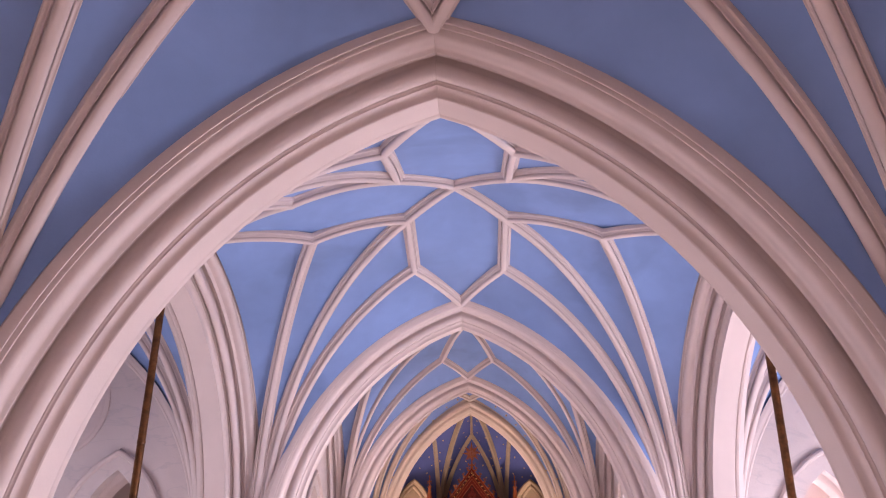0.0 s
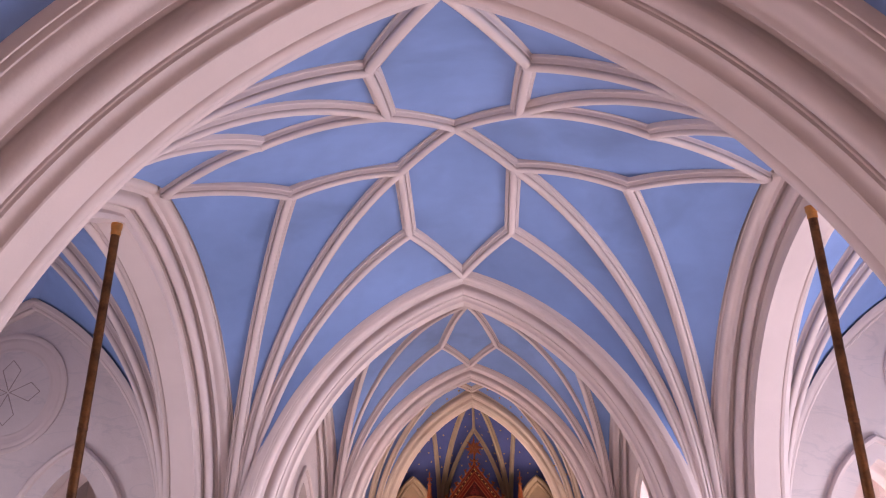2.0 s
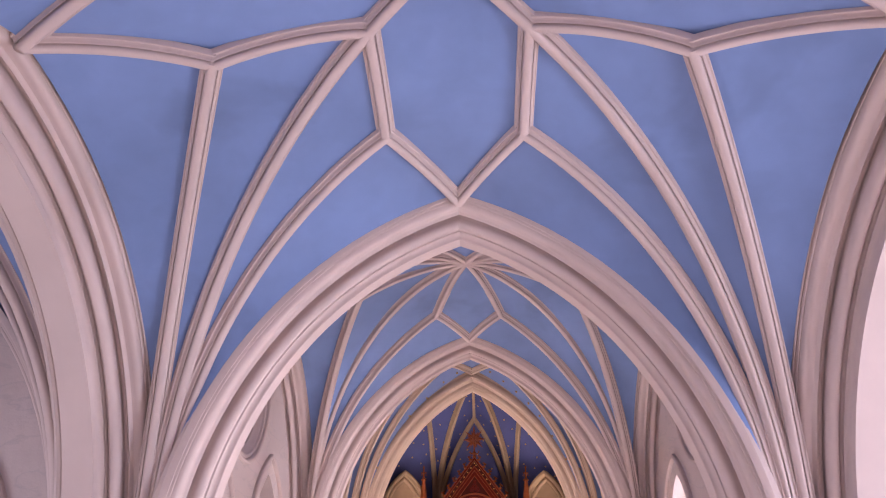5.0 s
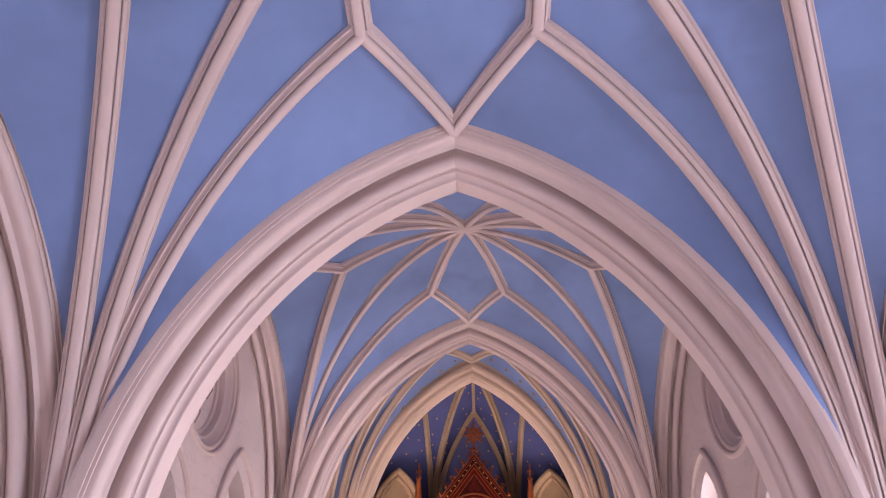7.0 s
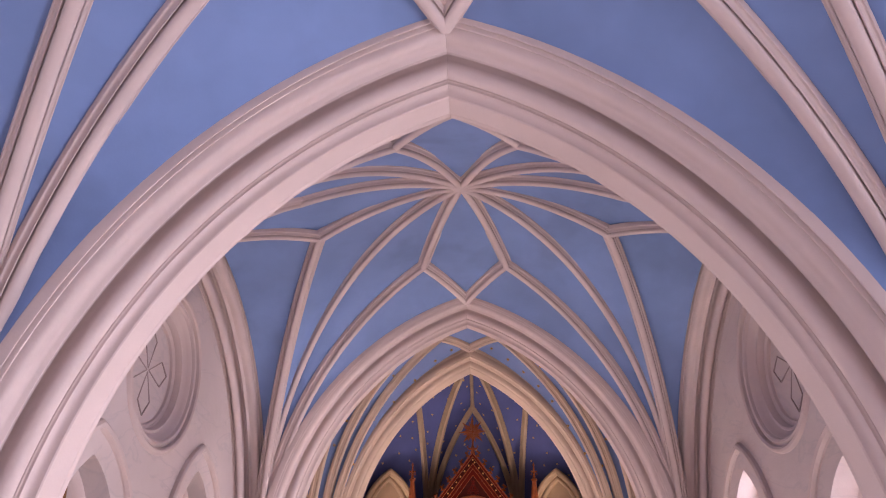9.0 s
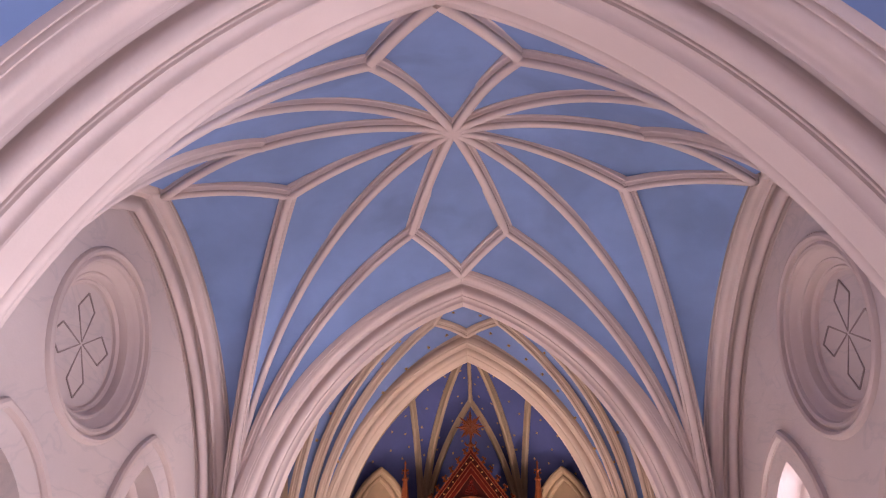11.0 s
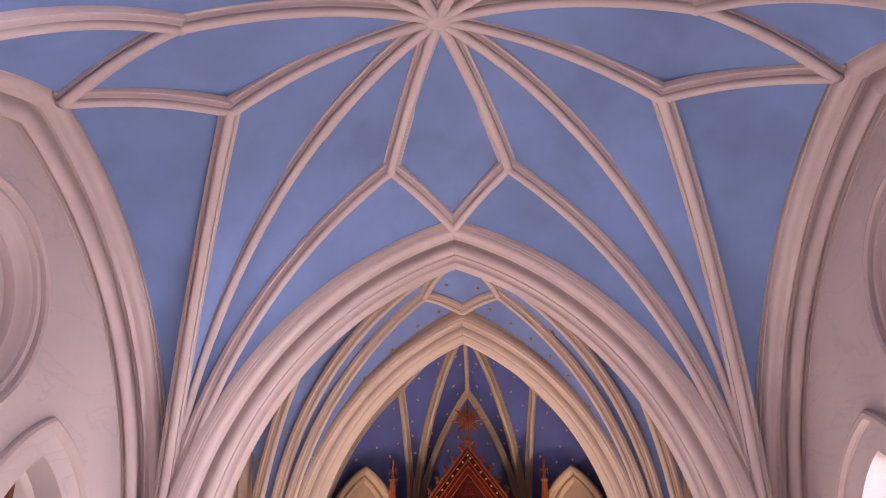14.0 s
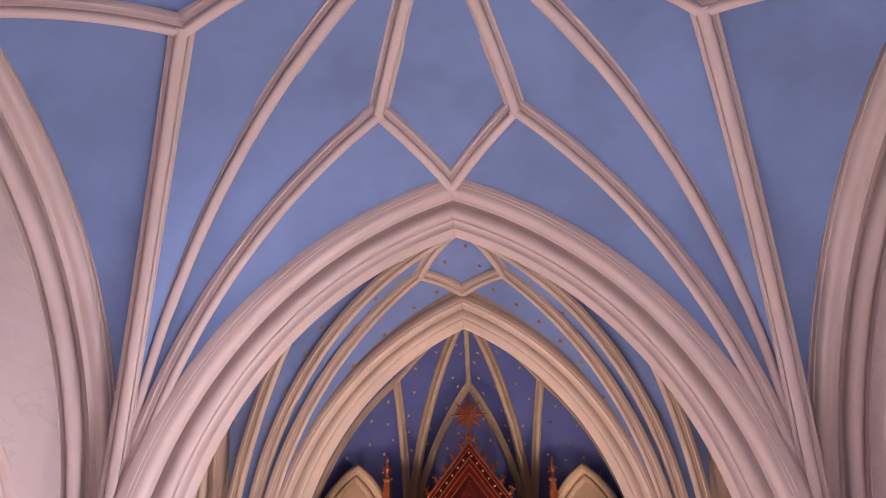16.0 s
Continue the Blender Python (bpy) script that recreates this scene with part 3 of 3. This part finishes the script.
# ---------------------------------------------------------------- side chapels beside the open arches
for sx in (-1, 1):
    xc, ha, hb, yc = sx * 6.30, 2.42, 3.18, 9.27
    P = lambda u, v, z: Vector((xc + u, yc + v, z))
    webs, ribs = [], []
    C = P(0, 0, 9.25)
    for su in (-1, 1):
        for sv in (-1, 1):
            S = P(su * ha, sv * hb, SPRING)
            a = spring(S, P(0, sv * hb, 8.75))
            b = spring(S, P(su * ha, 0, 8.75))
            mid1, mid2 = P(su * 0.95, sv * 1.9, 9.0), P(su * 1.5, sv * 0.8, 9.0)
            r1, r2 = spring(S, mid1), spring(S, mid2)
            webs += [loft(a, r1, 0.02), loft(r1, r2, 0.05), loft(r2, b, 0.02)]
            webs.append(coons(bow(a[-1], mid1, 0.02), bow(C, C, 0), bow(a[-1], C, 0.06), bow(mid1, C, 0.05)))
            webs.append(coons(bow(mid1, mid2, 0.05), bow(C, C, 0), bow(mid1, C, 0.05), bow(mid2, C, 0.05)))
            webs.append(coons(bow(mid2, b[-1], 0.02), bow(C, C, 0), bow(mid2, C, 0.05), bow(b[-1], C, 0.06)))
            ribs += [r1, r2, bow(mid1, C, 0.05), bow(mid2, C, 0.05), a, b]
    v, f = joined(webs)
    top = part("ceiling_%s_chapel" % side_of(sx), mesh_of("ceiling", v, f, BLUE, True, 60))
    tagged(top, "blue painted plaster vault of the side chapel", "vault", kind="structure")
    for pts in ribs:
        v, f = rib_sweep(pts, 1.02)
        part("rib", mesh_of("rib", v, f, PLASTER, True, 35), top)
    for q in (C, P(0, hb, 8.75), P(0, -hb, 8.75), P(ha, 0, 8.75), P(-ha, 0, 8.75)):
        v, f = boss(q, 0.07, 0.125)
        part("boss", mesh_of("boss", v, f, PLASTER, True, 50), top)
    # east wall with its roundel and lancets, west wall, outer wall with a window
    place = lambda u, d, z: Vector((xc + u, 12.47 + d, z))
    holes = [[(u + dx, z) for u, z in pointed(0.55, 6.42, 5.35, 1.0)] for dx in (sx * 0.18 - 1.15, sx * 0.18 + 1.15)]
    w = part("wall_%s_chapel_east" % side_of(sx), sheet("wall", [(-2.5, 0), (2.5, 0), (2.5, 9.4), (-2.5, 9.4)], holes, place, 0, 0.25, MARBLED))
    tagged(w, "marbled white plaster chapel wall with lancet openings", "wall", kind="structure")
    for dx in (sx * 0.18 - 1.15, sx * 0.18 + 1.15):
        lancet(place, PLASTER, w, dx, 6.70, 0.85)
    roundel("roundel", lambda u, d, z: place(u, d - 0.018, z), -sx * -0.18, 7.42, "flat white plaster roundel with four incised petals", 0.92, True)
    v, f = box(xc - 2.5, xc + 2.5, 5.9, 6.07, 0, 9.4)
    tagged(part("wall_%s_chapel_west" % side_of(sx), mesh_of("wall", v, f, MARBLED, False)), "marbled white plaster chapel wall", "wall", kind="structure")
    for nm, y in (("chapel", 9.27), ("vestry", 15.98)):
        place2 = lambda u, d, z: Vector((sx * (8.72 + d), y + u, z))
        w = part("wall_%s_%s_outer" % (side_of(sx), nm), sheet("wall", [(-3.36, 0), (3.36, 0), (3.36, 9.4), (-3.36, 9.4)], [pointed(1.7, 6.9, 4.6, 1.2)], place2, 0, 0.5, MARBLED))
        tagged(w, "white plaster outer wall with a tall pointed window", "wall", kind="structure")
        v, f = box(sx * 8.94, sx * 8.98, y - 1.7, y + 1.7, 1.2, 6.9)
        part("pane", mesh_of("pane", v, f, GLASS, False), w)
    v, f = box(min(sx * 3.85, sx * 8.9), max(sx * 3.85, sx * 8.9), 12.75, 19.3, 7.6, 7.8)
    tagged(part("ceiling_%s_vestry" % side_of(sx), mesh_of("ceiling", v, f, PLASTER, False)), "plain white plaster vestry ceiling", "ceiling", kind="structure")
    v, f = box(min(sx * 3.85, sx * 8.9), max(sx * 3.85, sx * 8.9), 19.2, 19.4, 0, 7.8)
    tagged(part("wall_%s_vestry_east" % side_of(sx), mesh_of("wall", v, f, PLASTER, False)), "plain white plaster vestry wall", "wall", kind="structure")

# ---------------------------------------------------------------- floor, west wall, outer closing
v, f = box(-9.3, 9.3, -8.6, 27.5, -0.2, 0.0)
tagged(part("floor", mesh_of("floor", v, f, STONE, False)), "pale worn stone church floor", "floor", kind="structure")
# assumed end wall closing the nave, its window added for the fill light
place = lambda u, d, z: Vector((u, -8.1 - d, z))
w = part("wall_west", sheet("wall", [(-3.6, 0), (3.6, 0), (3.6, 9.7), (-3.6, 9.7)], [pointed(2.2, 7.2, 4.6, 1.2)], place, 0, 0.5, MARBLED))
tagged(w, "marbled white plaster wall added to close the west end, with an unseen window", "wall", kind="structure")
v, f = box(-2.2, 2.2, -8.4, -8.36, 1.2, 7.2)
part("pane", mesh_of("pane", v, f, GLASS, False), w)
# unseen slab over the vaults, added to keep the sky's light out
v, f = box(-9.3, 9.3, -8.6, 27.5, 9.75, 9.95)
tagged(part("roof", mesh_of("roof", v, f, WOOD, False)), "unseen dark roof slab added above the vaults", "roof", kind="structure")

# ---------------------------------------------------------------- apse
K = Vector((0, 23.15, 9.02))
P0 = [Vector((s * 2.75, 22.95, SPRING)) for s in (-1, 1)]
P2 = [Vector((s * 2.62, 24.05, SPRING)) for s in (-1, 1)]
P1 = [Vector((s * 1.06, 25.35, SPRING)) for s in (-1, 1)]
NC = Vector((0, 24.85, 8.235))
NS = [Vector((s * 1.21, 24.30, 8.20)) for s in (-1, 1)]
webs, ribs = [], []
cc = [spring(p, NC) for p in P1]
webs.append(loft(cc[0], cc[1], 0))
ribs += cc + [bow(NC, K, 0.06)]
for i in (0, 1):
    k1 = spring(P1[i], K)
    n1, n2 = spring(P1[i], NS[i]), spring(P2[i], NS[i])
    k2 = spring(P2[i], K)
    k0 = spring(P0[i], K + Vector((0, -0.35, 0.02)))
    webs += [loft(cc[i], k1, 0.02), loft(k1, n1, 0.02), loft(n1, n2, 0), loft(n2, k2, 0.02), loft(k2, k0, 0.0)]
    ribs += [k1, n1, n2, bow(NS[i], K, 0.06)]
v, f = joined(webs)
top = part("ceiling_apse", mesh_of("ceiling", v, f, APSE_BLUE, True, 60))
tagged(top, "deep blue apse vault with gilded stars", "vault", kind="structure")
for pts in ribs:
    v, f = rib_sweep(pts, 0.74)
    part("rib", mesh_of("rib", v, f, OCHRE, True, 35), top)
# plain walls under the apse's springing
corners = [P0[0], P2[0], P1[0], P1[1], P2[1], P0[1]]
for a, b in zip(corners[:-1], corners[1:]):
    d = (b - a).normalized()
    o = Vector((-d.y, d.x, 0)) * 0.25
    lo, hi = Vector((0, 0, -SPRING)), Vector((0, 0, 0.02))
    v = [a + lo, b + lo, b + hi, a + hi, a + o + lo, b + o + lo, b + o + hi, a + o + hi]
    w = part("wall_apse", mesh_of("wall", v, [(0, 1, 2, 3), (4, 7, 6, 5), (0, 4, 5, 1), (3, 2, 6, 7), (0, 3, 7, 4), (1, 5, 6, 2)], APSE_BLUE, False))
    tagged(w, "deep blue painted apse wall", "wall", kind="structure")

# the wall over the chancel arch, cut to the arch's outer line
c = CH_R - CH_HALF
line = []
for i in range(31):
    a = math.acos(c / (CH_R - 0.04)) * i / 30
    line.append(((CH_R - 0.04) * math.cos(a) - c, SPRING + (CH_R - 0.04) * math.sin(a)))
hole = [(CH_HALF - 0.04, 0.05)] + line + [(-u, z) for u, z in reversed(line[:-1])] + [(0.04 - CH_HALF, 0.05)]
w = part("wall_chancel", sheet("wall", [(-3.7, 0), (3.7, 0), (3.7, 9.7), (-3.7, 9.7)], [hole], lambda u, d, z: Vector((u, 21.84 + d, z)), 0, 1.12, CREAM))
tagged(w, "cream plaster wall over the chancel arch", "wall", kind="structure")


# ---------------------------------------------------------------- gilded stars on the chancel and apse vaults
def star_mesh(r=0.04):
    ring = []
    for k in range(12):
        q = r if k % 2 == 0 else r * 0.42
        ring.append(Vector((q * math.cos(k * math.pi / 6), q * math.sin(k * math.pi / 6), 0)))
    return mesh_of("star", ring + [Vector((0, 0, 0.014))], [(k, (k + 1) % 12, 12) for k in range(12)], STAR_GOLD, False)


STAR, SMALL_STAR = star_mesh(0.040), star_mesh(0.034)


def strew(ceiling, gap, low, inside, seed, clear, shape):
    """gilded stars spread over a vault's webs"""
    rng = random.Random(seed)
    me = ceiling.data
    polys = [p for p in me.polygons if p.center.z > low and p.area > 0.0008]
    rng.shuffle(polys)
    taken = []
    for p in polys:
        q = p.center
        if any((q - t).length < gap for t in taken):
            continue
        if any((q - t).length < 0.10 for t in clear):
            continue
        taken.append(q.copy())
        nrm = p.normal.copy()
        if nrm.dot(inside - q) < 0:
            nrm = -nrm
        st = part("star", shape, ceiling)
        st.matrix_local = Matrix.Translation(q + nrm * 0.004) @ nrm.to_track_quat("Z", "Y").to_matrix().to_4x4() @ Matrix.Rotation(rng.uniform(0, 1), 4, "Z")


for ceiling, gap, low, inside, seed in ((bpy.data.objects["ceiling_5"], 0.36, 6.0, Vector((0, 21.0, 6.0)), 3), (bpy.data.objects["ceiling_apse"], 0.27, 5.6, Vector((0, 23.4, 6.0)), 5)):
    clear = [v.co for r in ceiling.children for v in list(r.data.vertices)[::29]]
    strew(ceiling, gap, low, inside, seed, clear, STAR if seed == 3 else SMALL_STAR)

# ---------------------------------------------------------------- pointed niches in the apse's slanting sides
for s in (-1, 1):
    mid = Vector((s * 1.78, 24.22, 0))
    along = Vector((0.90, -s * 0.43, 0)).normalized()
    out = Vector((s * 0.43, 0.90, 0)).normalized()
    place = lambda u, d, z: mid + along * u + out * d + Vector((0, 0, z))
    nic = empty("niche")
    lancet(place, NICHE, nic, 0.0, 6.79, 0.66, 5.6)
    out_line = pointed(0.64, 6.75, 5.6, 1.0)
    v = [place(u, 0.16, z) for u, z in out_line]
    part("niche_back", mesh_of("niche_back", v, [tuple(range(len(v)))], NICHE, False), nic)
    tagged(nic, "cream plaster pointed niche with stepped mouldings", "niche", "apse niches", "structure")

# ---------------------------------------------------------------- the altar's carved back
RY = 24.30
back = empty("reredos", (0, RY, 0))
APEX, RISE = 7.17, 1.28


def chevron(x_in, x_out, y0, y1, drop=1.75):
    """an inverted V band, given by how far its inner and outer lines lie below the apex"""
    v, f = [], []
    for s in (-1, 1):
        q = []
        for off in (x_out, x_in):
            top = Vector((0, 0, APEX - off))
            w = (drop - off) / RISE
            q += [top, Vector((s * w, 0, APEX - drop))]
        o = len(v)
        v += [Vector((p.x, y0, p.z)) for p in q] + [Vector((p.x, y1, p.z)) for p in q]
        f += [tuple(o + i for i in t) for t in ((0, 1, 3, 2), (4, 6, 7, 5), (0, 4, 5, 1), (2, 3, 7, 6), (1, 5, 7, 3))]
    return v, f


def chev(name, a, b, y0, y1, mat, label=""):
    v, f = chevron(b, a, y0, y1)
    return part(name, mesh_of(name, v, f, mat, False), back, label)


v = [Vector((0, 0.06, APEX - 0.02)), Vector((-1.34, 0.06, APEX - 1.74)), Vector((1.34, 0.06, APEX - 1.74)), Vector((0, 0.16, APEX - 0.02)), Vector((-1.34, 0.16, APEX - 1.74)), Vector((1.34, 0.16, APEX - 1.74))]
part("gable_panel", mesh_of("gable_panel", v, [(0, 1, 2), (3, 5, 4), (0, 3, 4, 1), (0, 2, 5, 3), (1, 4, 5, 2)], DARK_RED, False), back, "dark red gable panel")
chev("gable_trim", 0.0, 0.035, -0.09, 0.14, COPPER, "gilded gable edge")
chev("gable_band", 0.035, 0.095, -0.05, 0.12, RED)
chev("gable_trim", 0.095, 0.115, -0.07, 0.12, COPPER)
beaded = chev("gable_band", 0.115, 0.235, 0.0, 0.12, DARK_RED, "dark band with gilded beads")
chev("gable_trim", 0.235, 0.262, -0.04, 0.12, COPPER)
chev("gable_band", 0.262, 0.34, 0.0, 0.12, RED)
chev("gable_trim", 0.34, 0.362, -0.03, 0.12, COPPER)
chev("gable_band", 0.362, 0.475, 0.02, 0.12, RED)
chev("gable_trim", 0.475, 0.495, 0.0, 0.12, COPPER)


def blob(at, r, n=8, m=5):
    rows = [[at + Vector((r * math.sin(math.pi * i / m) * math.cos(2 * math.pi * k / n), r * math.sin(math.pi * i / m) * math.sin(2 * math.pi * k / n), r * math.cos(math.pi * i / m))) for k in range(n)] for i in range(m + 1)]
    return grid(rows, closed=True)


for s in (-1, 1):
    for k in range(13):
        z = APEX - 0.175 - 0.115 * k - (0.05 if s > 0 else 0)
        v, f = blob(Vector((s * (APEX - 0.175 - z) / RISE, -0.005, z)), 0.017)
        part("bead", mesh_of("bead", v, f, GOLD), beaded)
    # leafy crockets on the slopes
    for k in range(9):
        z = APEX - 0.10 - 0.175 * k
        base = Vector((s * (APEX - z) / RISE, 0.03, z))
        out = Vector((s * 0.78, 0, 0.62))
        up = Vector((-s * 0.45, 0, 0.89))
        path = [base, base + out * 0.05, base + out * 0.085 + up * 0.035, base + out * 0.075 + up * 0.08, base + out * 0.045 + up * 0.075]
        v1 = tube(path, [0.030, 0.026, 0.024, 0.022, 0.012], 8)
        v2 = blob(base + out * 0.10 + up * 0.015, 0.026)
        v, f = joined([v1, v2, blob(base + out * 0.05 - up * 0.03, 0.022)])
        part("crocket", mesh_of("crocket", v, f, COPPER), back)
# trefoil arch below the panel and the carved leafwork over it
for r, d, mat in ((0.62, 0.0, COPPER), (0.56, 0.02, RED), (0.50, 0.03, COPPER)):
    pts = [Vector((r * math.cos(math.pi * i / 24), d, 5.72 + r * 0.85 * math.sin(math.pi * i / 24))) for i in range(25)]
    v, f = tube(pts, [0.022] * 25, 8)
    part("arch_moulding", mesh_of("arch_moulding", v, f, mat), back)
rng = random.Random(11)
pieces = []
for k in range(60):
    z = rng.uniform(6.02, 6.56)
    w = max(0.02, (6.60 - z) / RISE - 0.06)
    x = rng.uniform(-w, w)
    size = rng.uniform(0.012, 0.026)
    pieces += [blob(Vector((q * x, 0.055, z)), size, 7, 4) for q in (-1, 1)]
v, f = joined(pieces)
tagged(part("leafwork", mesh_of("leafwork", v, f, RED), back, "red carved leafwork"), kind="stuff")
# side panels and the body under the gable
v, f = box(-1.40, 1.40, 0.02, 0.30, 0.0, 5.45)
part("body", mesh_of("body", v, f, DARK_RED, False), back)
# finial: stem, sunburst and little cross
v, f = joined([lathe((0, 0.02, APEX), [(0.045, -0.05), (0.05, 0.0), (0.030, 0.03), (0.050, 0.06), (0.060, 0.08), (0.030, 0.11), (0.022, 0.13), (0.018, 0.24), (0.018, 0.62), (0.034, 0.64), (0.018, 0.68), (0.001, 0.78)], 10)])
part("finial_stem", mesh_of("finial_stem", v, f, COPPER), back)
for s in (-1, 1):
    pts = [Vector((s * 0.03, 0.02, APEX + 0.05)), Vector((s * 0.09, 0.02, APEX + 0.07)), Vector((s * 0.12, 0.02, APEX + 0.11)), Vector((s * 0.09, 0.02, APEX + 0.14))]
    v, f = tube(pts, [0.018, 0.02, 0.018, 0.008], 7)
    part("finial_leaf", mesh_of("finial_leaf", v, f, COPPER), back)
SUN = Vector((0, -0.02, APEX + 0.42))
v, f = blob(SUN, 0.036, 12, 8)
sun = part("sun_disc", mesh_of("sun_disc", v, f, COPPER), back, "gilded sunburst")
for k in range(24):
    a = k * 2 * math.pi / 24 + 0.05
    r = (0.31 if k % 3 == 0 else 0.24 if k % 3 == 1 else 0.19)
    w = 0.026 if k % 3 == 0 else 0.017
    d, q = Vector((math.cos(a), 0, math.sin(a))), Vector((-math.sin(a), 0, math.cos(a)))
    v = [SUN + d * 0.02 + q * w * 0.6, SUN + d * r * 0.6 + q * w, SUN + d * r, SUN + d * r * 0.6 - q * w, SUN + d * 0.02 - q * w * 0.6, SUN + d * 0.02 + Vector((0, -0.03, 0)), SUN + d * r * 0.6 + Vector((0, -0.02, 0))]
    part("ray", mesh_of("ray", v, [(0, 1, 6, 5), (1, 2, 6), (2, 3, 6), (3, 4, 5, 6), (0, 4, 3, 2, 1)], COPPER, False), sun)
tagged(back, "red and gilded carved gable of the altar with sunburst finial", "altar")

# slim spires beside the gable
for s in (-1, 1):
    sp = empty("spire", (s * 1.31, RY, 0))
    v, f = lathe((0, 0, 0), [(0.13, 0), (0.13, 5.9), (0.15, 5.95), (0.12, 6.0), (0.085, 6.15), (0.060, 6.42), (0.045, 6.55), (0.065, 6.57), (0.065, 6.60), (0.032, 6.62), (0.022, 6.70), (0.036, 6.74), (0.020, 6.78), (0.016, 6.86), (0.026, 6.89), (0.001, 6.95)], 8)
    part("shaft", mesh_of("shaft", v, f, COPPER, False), sp)
    for z in (6.12, 6.27, 6.42):
        for k in range(4):
            a = k * math.pi / 2 + math.pi / 4
            r = 0.085 - (z - 6.12) * 0.12
            v, f = blob(Vector((math.cos(a) * r, math.sin(a) * r, z)), 0.022, 7, 4)
            part("crocket", mesh_of("crocket", v, f, COPPER), sp)
    for k in range(4):
        a = k * math.pi / 2
        v, f = joined([blob(Vector((math.cos(a) * 0.05, math.sin(a) * 0.05, 6.755)), 0.022, 7, 4), blob(Vector((math.cos(a) * 0.06, math.sin(a) * 0.06, 6.70)), 0.018, 7, 4)])
        part("finial_leaf", mesh_of("finial_leaf", v, f, COPPER), sp)
    tagged(sp, "slim copper red crocketed spire beside the altar gable", "spire", "altar spires")

# unseen brass stands added under the chancel's fill lights and the altar's floods
for s in (-1, 1):
    for nm, x, y, z in (("standing_lamp", 1.0, 21.2, 1.3), ("altar_lamp", 2.2, 22.8, 5.05)):
        lp = empty(nm, (s * x, y, 0))
        v, f = lathe((0, 0, z), [(0.10, -0.16), (0.11, -0.15), (0.08, -0.20), (0.03, -0.24), (0.02, -0.30), (0.02, -z)], 14)
        part("stem", mesh_of("stem", v, f, BRASS), lp)
        v, f = lathe((0, 0, z), [(0.001, -0.10), (0.03, -0.12), (0.10, -0.155)], 14)
        part("cup", mesh_of("cup", v, f, BRASS_CAP), lp)
        tagged(lp, "tall unseen brass stand added under a chancel light", "lamp", "chancel lamps")
